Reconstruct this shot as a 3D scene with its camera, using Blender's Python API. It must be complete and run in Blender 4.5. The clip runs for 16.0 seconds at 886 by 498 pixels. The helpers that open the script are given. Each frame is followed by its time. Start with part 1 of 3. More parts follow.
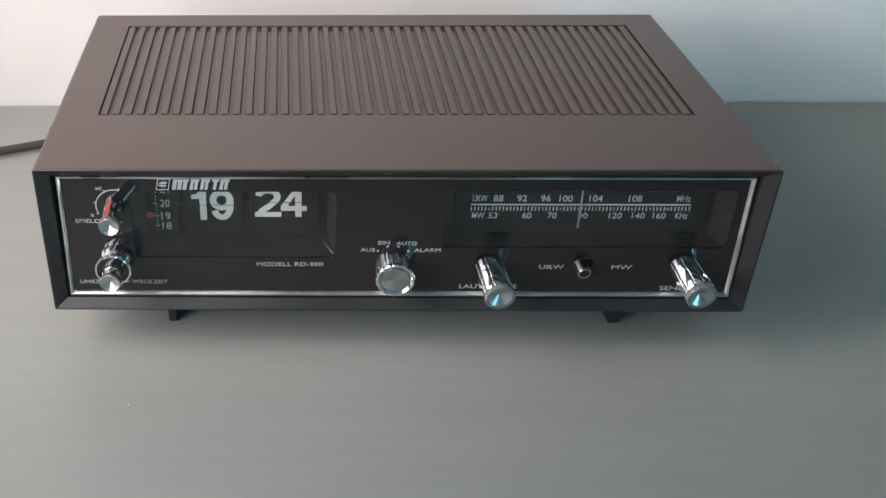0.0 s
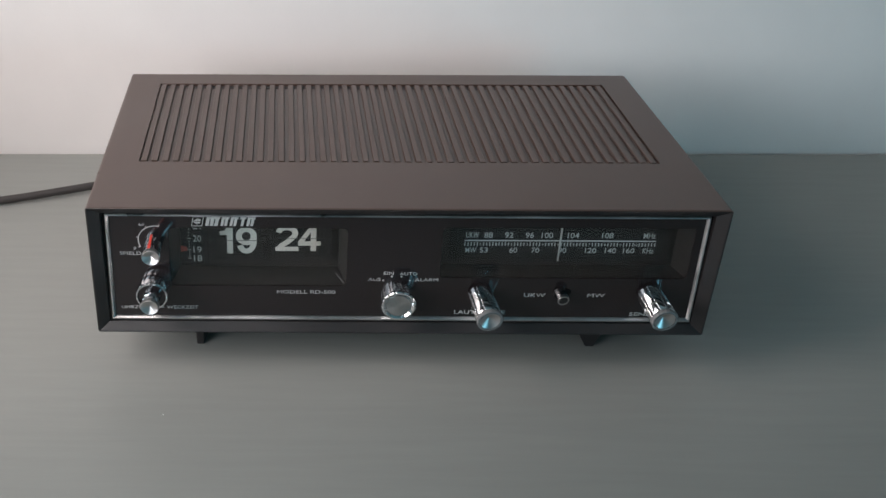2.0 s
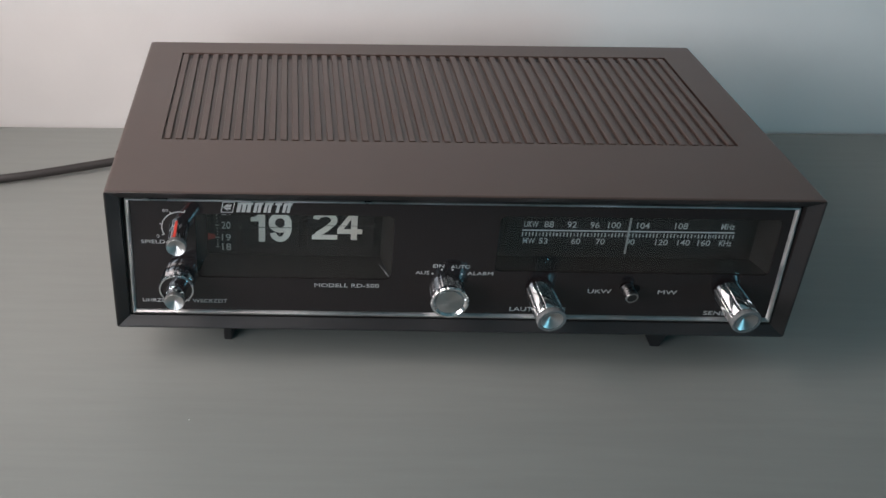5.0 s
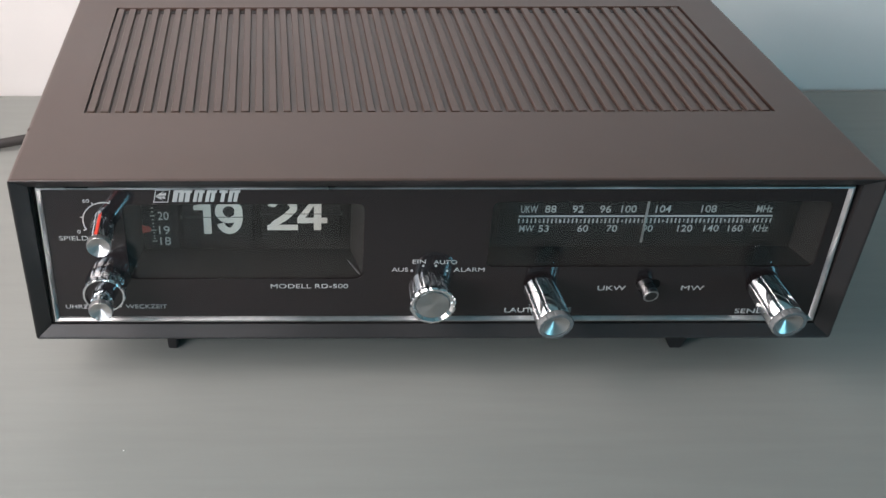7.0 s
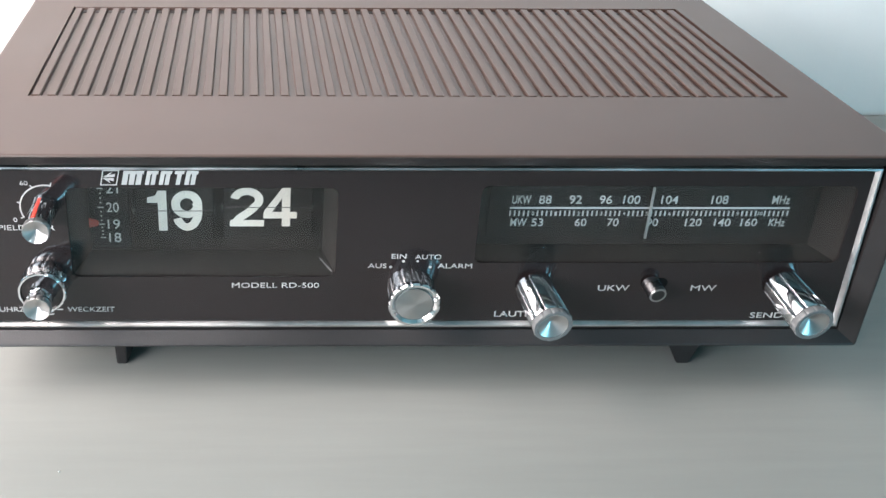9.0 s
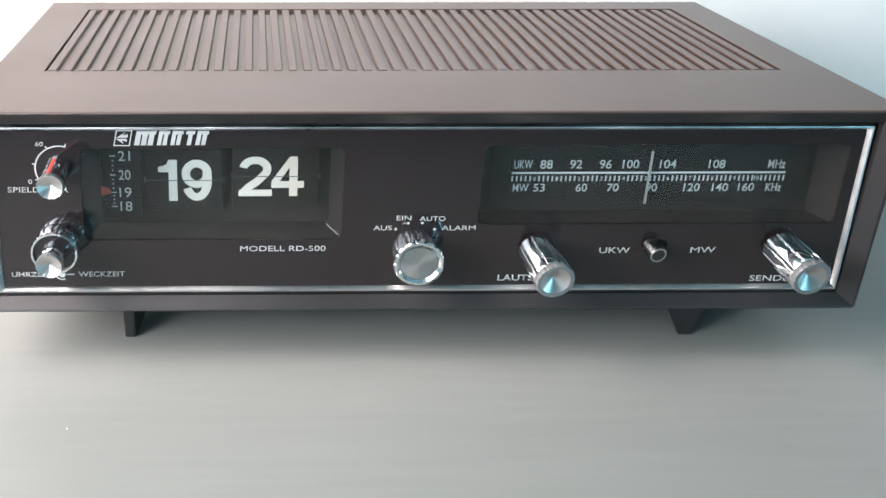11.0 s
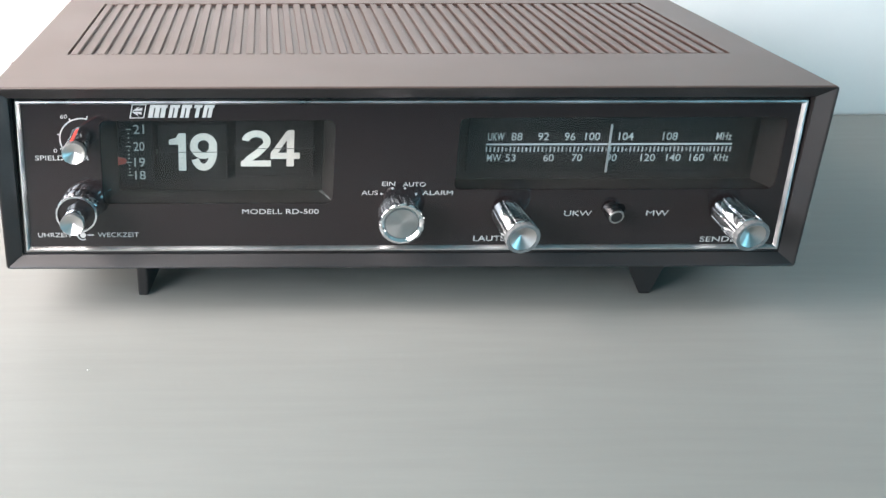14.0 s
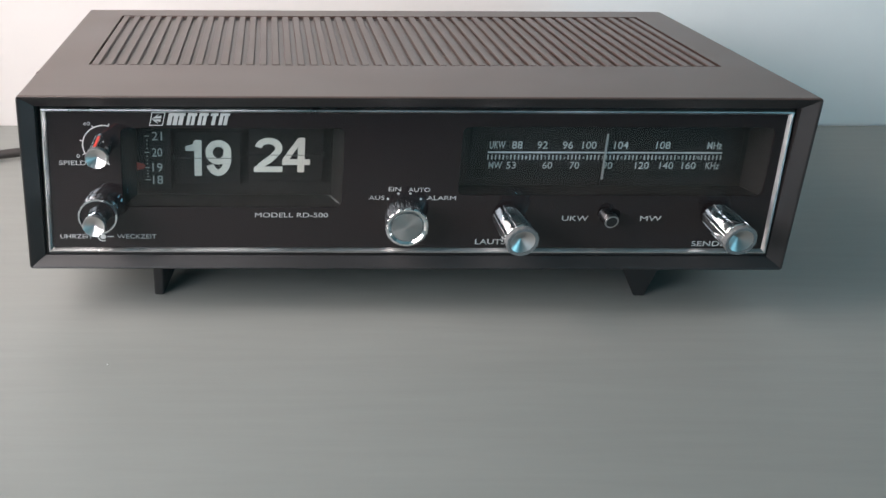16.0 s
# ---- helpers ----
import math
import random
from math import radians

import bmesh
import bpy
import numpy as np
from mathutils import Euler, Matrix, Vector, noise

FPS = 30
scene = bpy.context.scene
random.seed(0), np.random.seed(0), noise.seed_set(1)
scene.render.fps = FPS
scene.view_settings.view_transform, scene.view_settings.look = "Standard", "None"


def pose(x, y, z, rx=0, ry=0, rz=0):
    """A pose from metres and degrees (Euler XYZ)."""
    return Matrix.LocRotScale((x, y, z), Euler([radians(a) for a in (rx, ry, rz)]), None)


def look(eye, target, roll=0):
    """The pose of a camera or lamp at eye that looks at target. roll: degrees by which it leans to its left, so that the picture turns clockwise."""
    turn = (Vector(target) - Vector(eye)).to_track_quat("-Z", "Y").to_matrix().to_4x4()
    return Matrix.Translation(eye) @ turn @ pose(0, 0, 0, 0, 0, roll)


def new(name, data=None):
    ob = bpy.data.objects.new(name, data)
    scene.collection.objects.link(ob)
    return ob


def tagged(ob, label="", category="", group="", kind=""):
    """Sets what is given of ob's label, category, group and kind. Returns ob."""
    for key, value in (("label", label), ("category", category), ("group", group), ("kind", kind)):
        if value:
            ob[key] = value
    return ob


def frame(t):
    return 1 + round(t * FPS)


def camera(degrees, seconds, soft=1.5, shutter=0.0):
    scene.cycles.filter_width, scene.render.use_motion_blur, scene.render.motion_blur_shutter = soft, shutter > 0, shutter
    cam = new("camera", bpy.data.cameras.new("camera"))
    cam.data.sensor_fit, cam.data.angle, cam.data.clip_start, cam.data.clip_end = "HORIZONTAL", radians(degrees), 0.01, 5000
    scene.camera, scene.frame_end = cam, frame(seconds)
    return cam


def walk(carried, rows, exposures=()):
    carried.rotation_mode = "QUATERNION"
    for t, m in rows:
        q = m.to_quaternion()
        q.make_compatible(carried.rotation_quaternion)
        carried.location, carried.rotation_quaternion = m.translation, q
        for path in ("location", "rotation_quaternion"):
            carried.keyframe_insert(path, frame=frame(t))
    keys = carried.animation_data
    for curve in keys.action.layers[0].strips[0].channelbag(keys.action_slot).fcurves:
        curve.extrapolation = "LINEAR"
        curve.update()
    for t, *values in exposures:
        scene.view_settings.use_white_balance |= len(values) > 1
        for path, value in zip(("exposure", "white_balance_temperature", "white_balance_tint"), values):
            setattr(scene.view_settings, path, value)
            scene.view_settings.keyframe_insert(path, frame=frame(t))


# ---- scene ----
cam = camera(44.70, 16.0)
PATH = [
    (0, (0.0400, -0.4399, 0.3720), (0.0306, -0.0315, 0.0838), -0.62),
    (0.5, (0.0455, -0.4580, 0.3776), (0.0402, -0.0484, 0.0909), -0.20),
    (1, (0.0478, -0.4839, 0.3905), (0.0445, -0.0696, 0.1106), -0.19),
    (1.5, (0.0428, -0.5019, 0.4006), (0.0387, -0.0826, 0.1282), -0.27),
    (2, (0.0387, -0.5119, 0.4072), (0.0328, -0.0899, 0.1390), -0.13),
    (2.5, (0.0326, -0.5250, 0.4168), (0.0292, -0.1003, 0.1529), 0.28),
    (3, (0.0196, -0.5333, 0.4146), (0.0101, -0.1086, 0.1510), 0.12),
    (5.5, (0.0116, -0.4310, 0.3770), (0.0046, -0.0198, 0.0927), 0.25),
    (6, (0.0155, -0.4111, 0.3716), (0.0150, -0.0020, 0.0842), 0.25),
    (6.5, (0.0142, -0.3908, 0.3599), (0.0136, 0.0162, 0.0695), 0.62),
    (7, (0.0126, -0.3691, 0.3446), (0.0106, 0.0331, 0.0476), -0.28),
    (7.5, (0.0107, -0.3567, 0.3336), (0.0179, 0.0437, 0.0342), 0.59),
    (8, (0.0111, -0.3528, 0.3256), (0.0171, 0.0541, 0.0351), 0.59),
    (8.5, (0.0129, -0.3494, 0.3035), (0.0225, 0.0681, 0.0286), 0.68),
    (9, (0.0101, -0.3513, 0.2836), (0.0189, 0.0751, 0.0225), 0.62),
    (11.5, (0.0094, -0.3953, 0.2449), (0.0169, 0.0522, 0.0220), 0.18),
    (12, (0.0107, -0.4084, 0.2450), (0.0176, 0.0402, 0.0243), 0.75),
    (12.5, (0.0130, -0.4147, 0.2451), (0.0198, 0.0331, 0.0227), 0.84),
    (13, (0.0164, -0.4213, 0.2460), (0.0212, 0.0258, 0.0222), 0.31),
    (13.5, (0.0167, -0.4278, 0.2470), (0.0207, 0.0198, 0.0242), 0.00),
    (14, (0.0200, -0.4361, 0.2492), (0.0245, 0.0119, 0.0271), 0.05),
    (14.5, (0.0204, -0.4439, 0.2502), (0.0214, 0.0053, 0.0306), -0.07),
    (15, (0.0168, -0.4501, 0.2547), (0.0183, -0.0002, 0.0366), 0.15),
    (15.5, (0.0200, -0.4584, 0.2550), (0.0251, -0.0084, 0.0370), 0.48),
    (16, (0.0192, -0.4585, 0.2568), (0.0228, -0.0086, 0.0386), 0.32),
]

# exposure follows the clip's automatic brightening as the camera comes closer
EXPOSURES = [(0, -0.19), (1.0, -0.46), (1.5, -0.55), (2.0, -0.7), (3.0, -0.89), (5.5, -0.75), (6.0, -0.74), (6.5, -0.57), (7.0, -0.19), (8.0, 0.21), (8.5, 0.42), (9.0, 0.62),
             (11.5, 0.68), (13.5, 0.71), (14.5, 0.57), (15.0, 0.19), (15.5, -0.03), (16.0, -0.09)]
walk(cam, [(t, look(eye, target, roll)) for t, eye, target, roll in PATH], EXPOSURES)

# ---- world and light ----
world = bpy.data.worlds.new("sky")
scene.world = world
world.use_nodes = True
wn = world.node_tree.nodes
sky = wn.new("ShaderNodeTexSky")
sky.sky_type, sky.sun_disc, sky.sun_elevation, sky.sun_rotation = "NISHITA", False, radians(35), radians(250)
wn["Background"].inputs["Strength"].default_value = 0.05
world.node_tree.links.new(sky.outputs["Color"], wn["Background"].inputs["Color"])


def window_light(name, size_y, size_z, at, target, watts, colour, spread=180):
    lamp = bpy.data.lights.new(name, "AREA")
    lamp.shape, lamp.size, lamp.size_y, lamp.energy, lamp.color = "RECTANGLE", size_y, size_z, watts, colour
    lamp.spread = radians(spread)
    ob = new(name, lamp)
    ob.matrix_world = look(at, target)
    return ob


window_light("daylight_in_window_beside_the_table", 0.40, 0.58, (-0.485, -0.11, 0.43), (-0.02, 0.22, 0.18), 3.75, (0.985, 0.875, 0.855), 114)
# added narrow fill, aimed to lift the shade under the radio's front
window_light("fill_in_window_front_half", 0.30, 0.34, (-0.485, -0.50, 0.29), (0.02, 0.02, 0.02), 0.46, (0.84, 0.91, 1.0), 64)
# added teal fill that tints and brightens the right side; its window is assumed
window_light("teal_fill_from_right", 1.25, 0.5, (1.95, -1.65, 0.10), (0.25, 0.3, 0.12), 20.0, (0.27, 0.76, 1.0))


# ---- materials ----
def material(name, base, rough=0.5, metal=0.0, spec=0.5, vary=0.12, grain=60.0, bump=0.0, bump_scale=400.0, stretch=(1, 1, 1), rough_vary=0.08):
    """A principled surface with two scales of colour variation, uneven gloss and fine relief."""
    m = bpy.data.materials.new(name)
    m.use_nodes = True
    nt = m.node_tree
    n, l = nt.nodes, nt.links
    b = n["Principled BSDF"]
    b.inputs["Metallic"].default_value = metal
    b.inputs["Specular IOR Level"].default_value = spec
    tc = n.new("ShaderNodeTexCoord")
    mp = n.new("ShaderNodeMapping")
    mp.inputs["Scale"].default_value = stretch
    l.new(tc.outputs["Object"], mp.inputs["Vector"])

    def tex(scale, detail):
        t = n.new("ShaderNodeTexNoise")
        t.inputs["Scale"].default_value, t.inputs["Detail"].default_value = scale, detail
        l.new(mp.outputs["Vector"], t.inputs["Vector"])
        return t

    big, small = tex(grain * 0.15, 3), tex(grain, 6)
    mix = n.new("ShaderNodeMath")
    mix.operation = "ADD"
    l.new(big.outputs["Fac"], mix.inputs[0])
    l.new(small.outputs["Fac"], mix.inputs[1])
    ramp = n.new("ShaderNodeMapRange")
    ramp.inputs["From Min"].default_value, ramp.inputs["From Max"].default_value = 0.6, 1.4
    ramp.inputs["To Min"].default_value, ramp.inputs["To Max"].default_value = 1 - vary, 1 + vary
    l.new(mix.outputs[0], ramp.inputs["Value"])
    col = n.new("ShaderNodeVectorMath")
    col.operation = "SCALE"
    col.inputs[0].default_value = base
    l.new(ramp.outputs["Result"], col.inputs["Scale"])
    l.new(col.outputs["Vector"], b.inputs["Base Color"])
    rr = n.new("ShaderNodeMapRange")
    rr.inputs["From Min"].default_value, rr.inputs["From Max"].default_value = 0.3, 0.7
    rr.inputs["To Min"].default_value, rr.inputs["To Max"].default_value = max(0.01, rough - rough_vary), rough + rough_vary
    l.new(big.outputs["Fac"], rr.inputs["Value"])
    l.new(rr.outputs["Result"], b.inputs["Roughness"])
    if bump:
        t = tex(bump_scale, 4)
        bp = n.new("ShaderNodeBump")
        bp.inputs["Strength"].default_value, bp.inputs["Distance"].default_value = bump, 0.0005
        l.new(t.outputs["Fac"], bp.inputs["Height"])
        l.new(bp.outputs["Normal"], b.inputs["Normal"])
    return m


case_plastic = material("brown_black_plastic", (0.063, 0.036, 0.0275), 0.36, spec=0.6, vary=0.07, grain=60, bump=0.03, bump_scale=1200, rough_vary=0.03)
rim_plastic = material("dark_rim_plastic", (0.019, 0.0165, 0.0165), 0.42, vary=0.1, grain=120, bump=0.2, bump_scale=1800)
black_plastic = material("black_plastic", (0.012, 0.011, 0.011), 0.4, vary=0.15, grain=150, bump=0.1, bump_scale=1500)
panel_black = material("black_glossy_panel", (0.0155, 0.0118, 0.0122), 0.10, spec=0.55, vary=0.1, grain=60, rough_vary=0.03)
tray_grey = material("charcoal_plastic", (0.0130, 0.0105, 0.0098), 0.55, spec=0.15, vary=0.12, grain=150, bump=0.1, bump_scale=1200)
card_black = material("black_card", (0.0080, 0.0064, 0.0061), 0.6, spec=0.12, vary=0.15, grain=200)
chrome = material("chrome", (0.86, 0.87, 0.88), 0.10, metal=1.0, vary=0.06, grain=300, rough_vary=0.03)
brushed_chrome = material("brushed_chrome", (0.86, 0.86, 0.87), 0.26, metal=1.0, vary=0.1, grain=300, rough_vary=0.08)
worn_chrome = material("worn_chrome", (0.52, 0.52, 0.515), 0.36, metal=1.0, vary=0.35, grain=130, rough_vary=0.12)
cone_metal = material("polished_aluminium", (0.52, 0.51, 0.50), 0.34, metal=1.0, vary=0.06, grain=500, rough_vary=0.03)
flange_grey = material("frosted_grey_plastic", (0.15, 0.155, 0.155), 0.25, vary=0.08, grain=400)
satin_disc = material("satin_aluminium", (0.42, 0.42, 0.41), 0.42, metal=1.0, vary=0.08, grain=500)
# radial brushing of the disc
tangent = satin_disc.node_tree.nodes.new("ShaderNodeTangent")
tangent.direction_type, tangent.axis = "RADIAL", "Y"
bsdf = satin_disc.node_tree.nodes["Principled BSDF"]
bsdf.inputs["Anisotropic"].default_value = 0.5
satin_disc.node_tree.links.new(tangent.outputs["Tangent"], bsdf.inputs["Tangent"])
lever_metal = material("dark_metal", (0.16, 0.16, 0.165), 0.3, metal=1.0, vary=0.1, grain=500)
white_print = material("white_print", (0.40, 0.40, 0.39), 0.5, vary=0.12, grain=500)
ivory_digit = material("ivory_digit", (0.52, 0.485, 0.425), 0.6, vary=0.08, grain=150)
grey_print = material("pale_grey_print", (0.36, 0.36, 0.345), 0.5, vary=0.15, grain=500)
red_paint = material("red_paint", (0.62, 0.05, 0.03), 0.45, vary=0.15, grain=300)
dull_red = material("dull_red_plastic", (0.30, 0.03, 0.02), 0.5, vary=0.15, grain=300)
rubber = material("grey_brown_cord_rubber", (0.035, 0.030, 0.028), 0.55, vary=0.15, grain=150)
wall_paint = material("white_wall_paint", (0.75, 0.73, 0.71), 0.75, vary=0.03, grain=25, bump=0.12, bump_scale=350)
ceiling_paint = material("white_ceiling_paint", (0.8, 0.8, 0.79), 0.8, vary=0.03, grain=20)
floor_wood = material("dark_floor_boards", (0.16, 0.11, 0.075), 0.5, vary=0.3, grain=30, stretch=(1, 8, 1))
frame_paint = material("white_window_paint", (0.8, 0.8, 0.78), 0.4, vary=0.04, grain=40)
table_wood = material("pale_limed_wood", (0.288, 0.297, 0.277), 0.5, spec=0.3, vary=0.055, grain=45, bump=0.10, bump_scale=220, stretch=(0.35, 4.0, 1))


def glass_material(name, rough=0.0):
    m = bpy.data.materials.new(name)
    m.use_nodes = True
    b = m.node_tree.nodes["Principled BSDF"]
    b.inputs["Base Color"].default_value = (0.96, 0.97, 0.97, 1)
    b.inputs["Transmission Weight"].default_value, b.inputs["IOR"].default_value, b.inputs["Roughness"].default_value = 1.0, 1.45, rough
    return m


window_glass = glass_material("clear_glass")


# ---- building helpers ----
def part(name, bm, mat, parent=None, label="", base=(0, 0, 0), smooth=False):
    """Link a bmesh as one mesh object; its vertices are given in the world and kept relative to base."""
    bmesh.ops.recalc_face_normals(bm, faces=bm.faces)
    me = bpy.data.meshes.new(name)
    bmesh.ops.translate(bm, verts=bm.verts, vec=-Vector(base))
    bm.to_mesh(me)
    bm.free()
    me.materials.append(mat)
    if smooth:
        me.shade_smooth()
        me.set_sharp_from_angle(angle=radians(35))
    ob = new(name, me)
    if parent:
        ob.parent = parent
    else:
        ob.location = base
    if label:
        tagged(ob, label)
    return ob


def box_bm(lo, hi, bevel=0.0, seg=2, m=None):
    bm = bmesh.new()
    bmesh.ops.create_cube(bm, size=1)
    for v in bm.verts:
        v.co = Vector([lo[i] + (v.co[i] + 0.5) * (hi[i] - lo[i]) for i in range(3)])
    if bevel:
        bmesh.ops.bevel(bm, geom=bm.edges[:], offset=bevel, segments=seg, profile=0.5, affect="EDGES")
    if m:
        bmesh.ops.transform(bm, matrix=m, verts=bm.verts)
    return bm


def prism_bm(outline, depth, m=None, bevel=0.0):
    """An outline in x, y, pushed from z = 0 to depth."""
    bm = bmesh.new()
    a = [bm.verts.new((x, y, 0)) for x, y in outline]
    b = [bm.verts.new((x, y, depth)) for x, y in outline]
    bm.faces.new(a[::-1])
    bm.faces.new(b)
    for i in range(len(a)):
        j = (i + 1) % len(a)
        bm.faces.new((a[i], a[j], b[j], b[i]))
    if bevel:
        bmesh.ops.bevel(bm, geom=bm.edges[:], offset=bevel, segments=2, profile=0.5, affect="EDGES")
    if m:
        bmesh.ops.transform(bm, matrix=m, verts=bm.verts)
    return bm


def lathe_bm(profile, m, around=48, flute=None):
    """Turn a profile of (radius, height) round z. flute(angle, row) scales the radius."""
    bm = bmesh.new()
    rings = []
    for k, (r, z) in enumerate(profile):
        if r < 1e-6:
            rings.append([bm.verts.new((0, 0, z))])
        else:
            ring = []
            for i in range(around):
                a = 2 * math.pi * i / around
                f = flute(a, k) if flute else 1.0
                ring.append(bm.verts.new((r * f * math.cos(a), r * f * math.sin(a), z)))
            rings.append(ring)
    for p, q in zip(rings, rings[1:]):
        for i in range(around):
            j = (i + 1) % around
            if len(p) == 1 and len(q) > 1:
                bm.faces.new((p[0], q[i], q[j]))
            elif len(q) == 1 and len(p) > 1:
                bm.faces.new((p[i], p[j], q[0]))
            elif len(p) > 1:
                bm.faces.new((p[i], p[j], q[j], q[i]))
    bmesh.ops.transform(bm, matrix=m, verts=bm.verts)
    return bm


def rounded_rect(x0, x1, y0, y1, r, seg=5):
    pts = []
    for cx, cy, a0 in ((x1 - r, y1 - r, 0), (x0 + r, y1 - r, 90), (x0 + r, y0 + r, 180), (x1 - r, y0 + r, 270)):
        for k in range(seg + 1):
            a = radians(a0 + 90 * k / seg)
            pts.append((cx + r * math.cos(a), cy + r * math.sin(a)))
    return pts


def text_bm(words, x0, x1, y0, y1, depth, m, bold=0.0, slant=0.0):
    """Raised lettering that fills the box x0..x1, y0..y1 of the plane of m."""
    cu = bpy.data.curves.new("lettering", "FONT")
    cu.body, cu.size, cu.offset, cu.resolution_u, cu.shear = words, 1.0, bold, 4, slant
    tmp = bpy.data.objects.new("lettering", cu)
    scene.collection.objects.link(tmp)
    dg = bpy.context.evaluated_depsgraph_get()
    me = bpy.data.meshes.new_from_object(tmp.evaluated_get(dg))
    bpy.data.objects.remove(tmp)
    bm = bmesh.new()
    bm.from_mesh(me)
    bpy.data.meshes.remove(me)
    xs, ys = [v.co.x for v in bm.verts], [v.co.y for v in bm.verts]
    ax, ay, bx, by = min(xs), min(ys), max(xs), max(ys)
    for v in bm.verts:
        v.co = Vector((x0 + (v.co.x - ax) / (bx - ax) * (x1 - x0), y0 + (v.co.y - ay) / (by - ay) * (y1 - y0), 0))
    faces = bm.faces[:]
    got = bmesh.ops.extrude_face_region(bm, geom=faces)
    up = [g for g in got["geom"] if isinstance(g, bmesh.types.BMVert)]
    bmesh.ops.translate(bm, verts=up, vec=(0, 0, depth))
    bmesh.ops.transform(bm, matrix=m, verts=bm.verts)
    return bm


def setting(name, bm, mat, label, category):
    return tagged(part(name, bm, mat), label, category, kind="structure")


# ---- the room ----
TABLE = 0.0
FLOOR = -0.75
CEIL = 1.75
WALL_TURN = pose(0, 0, 0, 0, 0, 0.39)
bm = box_bm((-1.2, 0.2762, FLOOR), (2.3, 0.44, CEIL))
bmesh.ops.transform(bm, matrix=WALL_TURN, verts=bm.verts)
setting("wall_north", bm, wall_paint, "white painted plaster wall behind the radio", "wall")


def wall_with_opening(name, axis, at, thick, span, opening, label):
    """A wall across x or y (axis) with one rectangular opening: four blocks joined into one mesh."""
    (s0, s1), (o0, o1, z0, z1) = span, opening
    bm = bmesh.new()
    for a0, a1, b0, b1 in ((s0, o0, FLOOR, CEIL), (o1, s1, FLOOR, CEIL), (o0, o1, FLOOR, z0), (o0, o1, z1, CEIL)):
        lo, hi = ((at, a0, b0), (at + thick, a1, b1)) if axis == "x" else ((a0, at, b0), (a1, at + thick, b1))
        piece = box_bm(lo, hi)
        me = bpy.data.meshes.new("piece")
        piece.to_mesh(me)
        piece.free()
        bm.from_mesh(me)
        bpy.data.meshes.remove(me)
    return setting(name, bm, wall_paint, label, "wall")


def window(name, axis, at, opening):
    """A painted frame with a mullion and a sill, set in a wall's opening."""
    o0, o1, z0, z1 = opening
    root = tagged(new(name), "white painted window out of view with a lamp in its opening", "window", kind="structure")

    def bar(nm, a0, a1, b0, b1, d0, d1):
        lo, hi = ((d0, a0, b0), (d1, a1, b1)) if axis == "x" else ((a0, d0, b0), (a1, d1, b1))
        part(nm, box_bm(lo, hi, 0.004), frame_paint, root)

    d0, d1 = at, at + 0.05
    bar("frame_side", o0, o0 + 0.05, z0, z1, d0, d1)
    bar("frame_side", o1 - 0.05, o1, z0, z1, d0, d1)
    bar("frame_bottom", o0 + 0.052, o1 - 0.052, z0, z0 + 0.05, d0, d1)
    bar("frame_top", o0 + 0.052, o1 - 0.052, z1 - 0.05, z1, d0, d1)
    return root


LEFT_OPENING = (-0.66, 0.20, 0.12, 0.74)
FAR_OPENING = (-2.30, -1.00, -0.20, 0.45)
wall_with_opening("wall_west", "x", -0.66, 0.16, (-2.6, 0.262), LEFT_OPENING, "white plaster wall with a window opening")
wall_with_opening("wall_east", "x", 2.0, 0.15, (-2.6, 0.28), FAR_OPENING, "white plaster wall out of view with an opening for the teal fill lamp")
window("window_1", "x", -0.63, LEFT_OPENING)
# unseen window, added round the teal fill lamp
window("fill_window", "x", 2.05, FAR_OPENING)
setting("wall_south", box_bm((-0.66, -2.75, FLOOR), (2.15, -2.6, CEIL)), wall_paint, "white plaster wall", "wall")
setting("floor", box_bm((-1.05, -2.75, FLOOR - 0.1), (2.15, 0.46, FLOOR)), floor_wood, "dark wooden floor boards", "floor")
setting("ceiling", box_bm((-1.05, -2.75, CEIL), (2.15, 0.46, CEIL + 0.1)), ceiling_paint, "plain white ceiling", "ceiling")

# ---- the table ----
table = tagged(new("table"), "pale limed wooden table standing against the wall", "table")
bm = box_bm((-0.49, -0.95, -0.032), (0.95, 0.20, 0.0), 0.002)
for v in bm.verts:
    if v.co.y > 0.1:
        v.co.y = 0.2742 + math.tan(radians(0.39)) * v.co.x - (0.20 - v.co.y)
part("tabletop", bm, table_wood, table)
for x, y in ((-0.47, -0.93), (0.87, -0.93), (-0.47, 0.12), (0.87, 0.12)):
    part("leg", box_bm((x, y, FLOOR), (x + 0.06, y + 0.06, -0.032), 0.003), table_wood, table)

# ---- the clock radio ----
# its case rises on four feet, a little higher in front, and is slightly askew in plan
BASE = (0.0, 0.1, 0.0)
radio = tagged(new("clock_radio"), "brown-black plastic flip clock radio with chrome-trimmed front on the table", "clock radio")
radio.location = BASE
CASE_CORNER = Vector((-0.17012, -0.01434, 0.02685))
ACROSS, BACK, UP = Vector((0.35440, 0.00000, 0.00000)), Vector((-0.03099, 0.21539, -0.01318)), Vector((0.00586, 0.00779, 0.08420))
SETBACK = 0.0361


def in_case(u, v, w):
    """A point of the case: u across, v from front to back, w up, each from 0 to 1; the front leans back towards its foot."""
    return CASE_CORNER + ACROSS * u + BACK * (v + SETBACK * (1 - v) * (1 - w)) + UP * w


def rpart(name, bm, mat, parent=None, label="", smooth=False):
    return part(name, bm, mat, parent or radio, label, BASE, smooth)


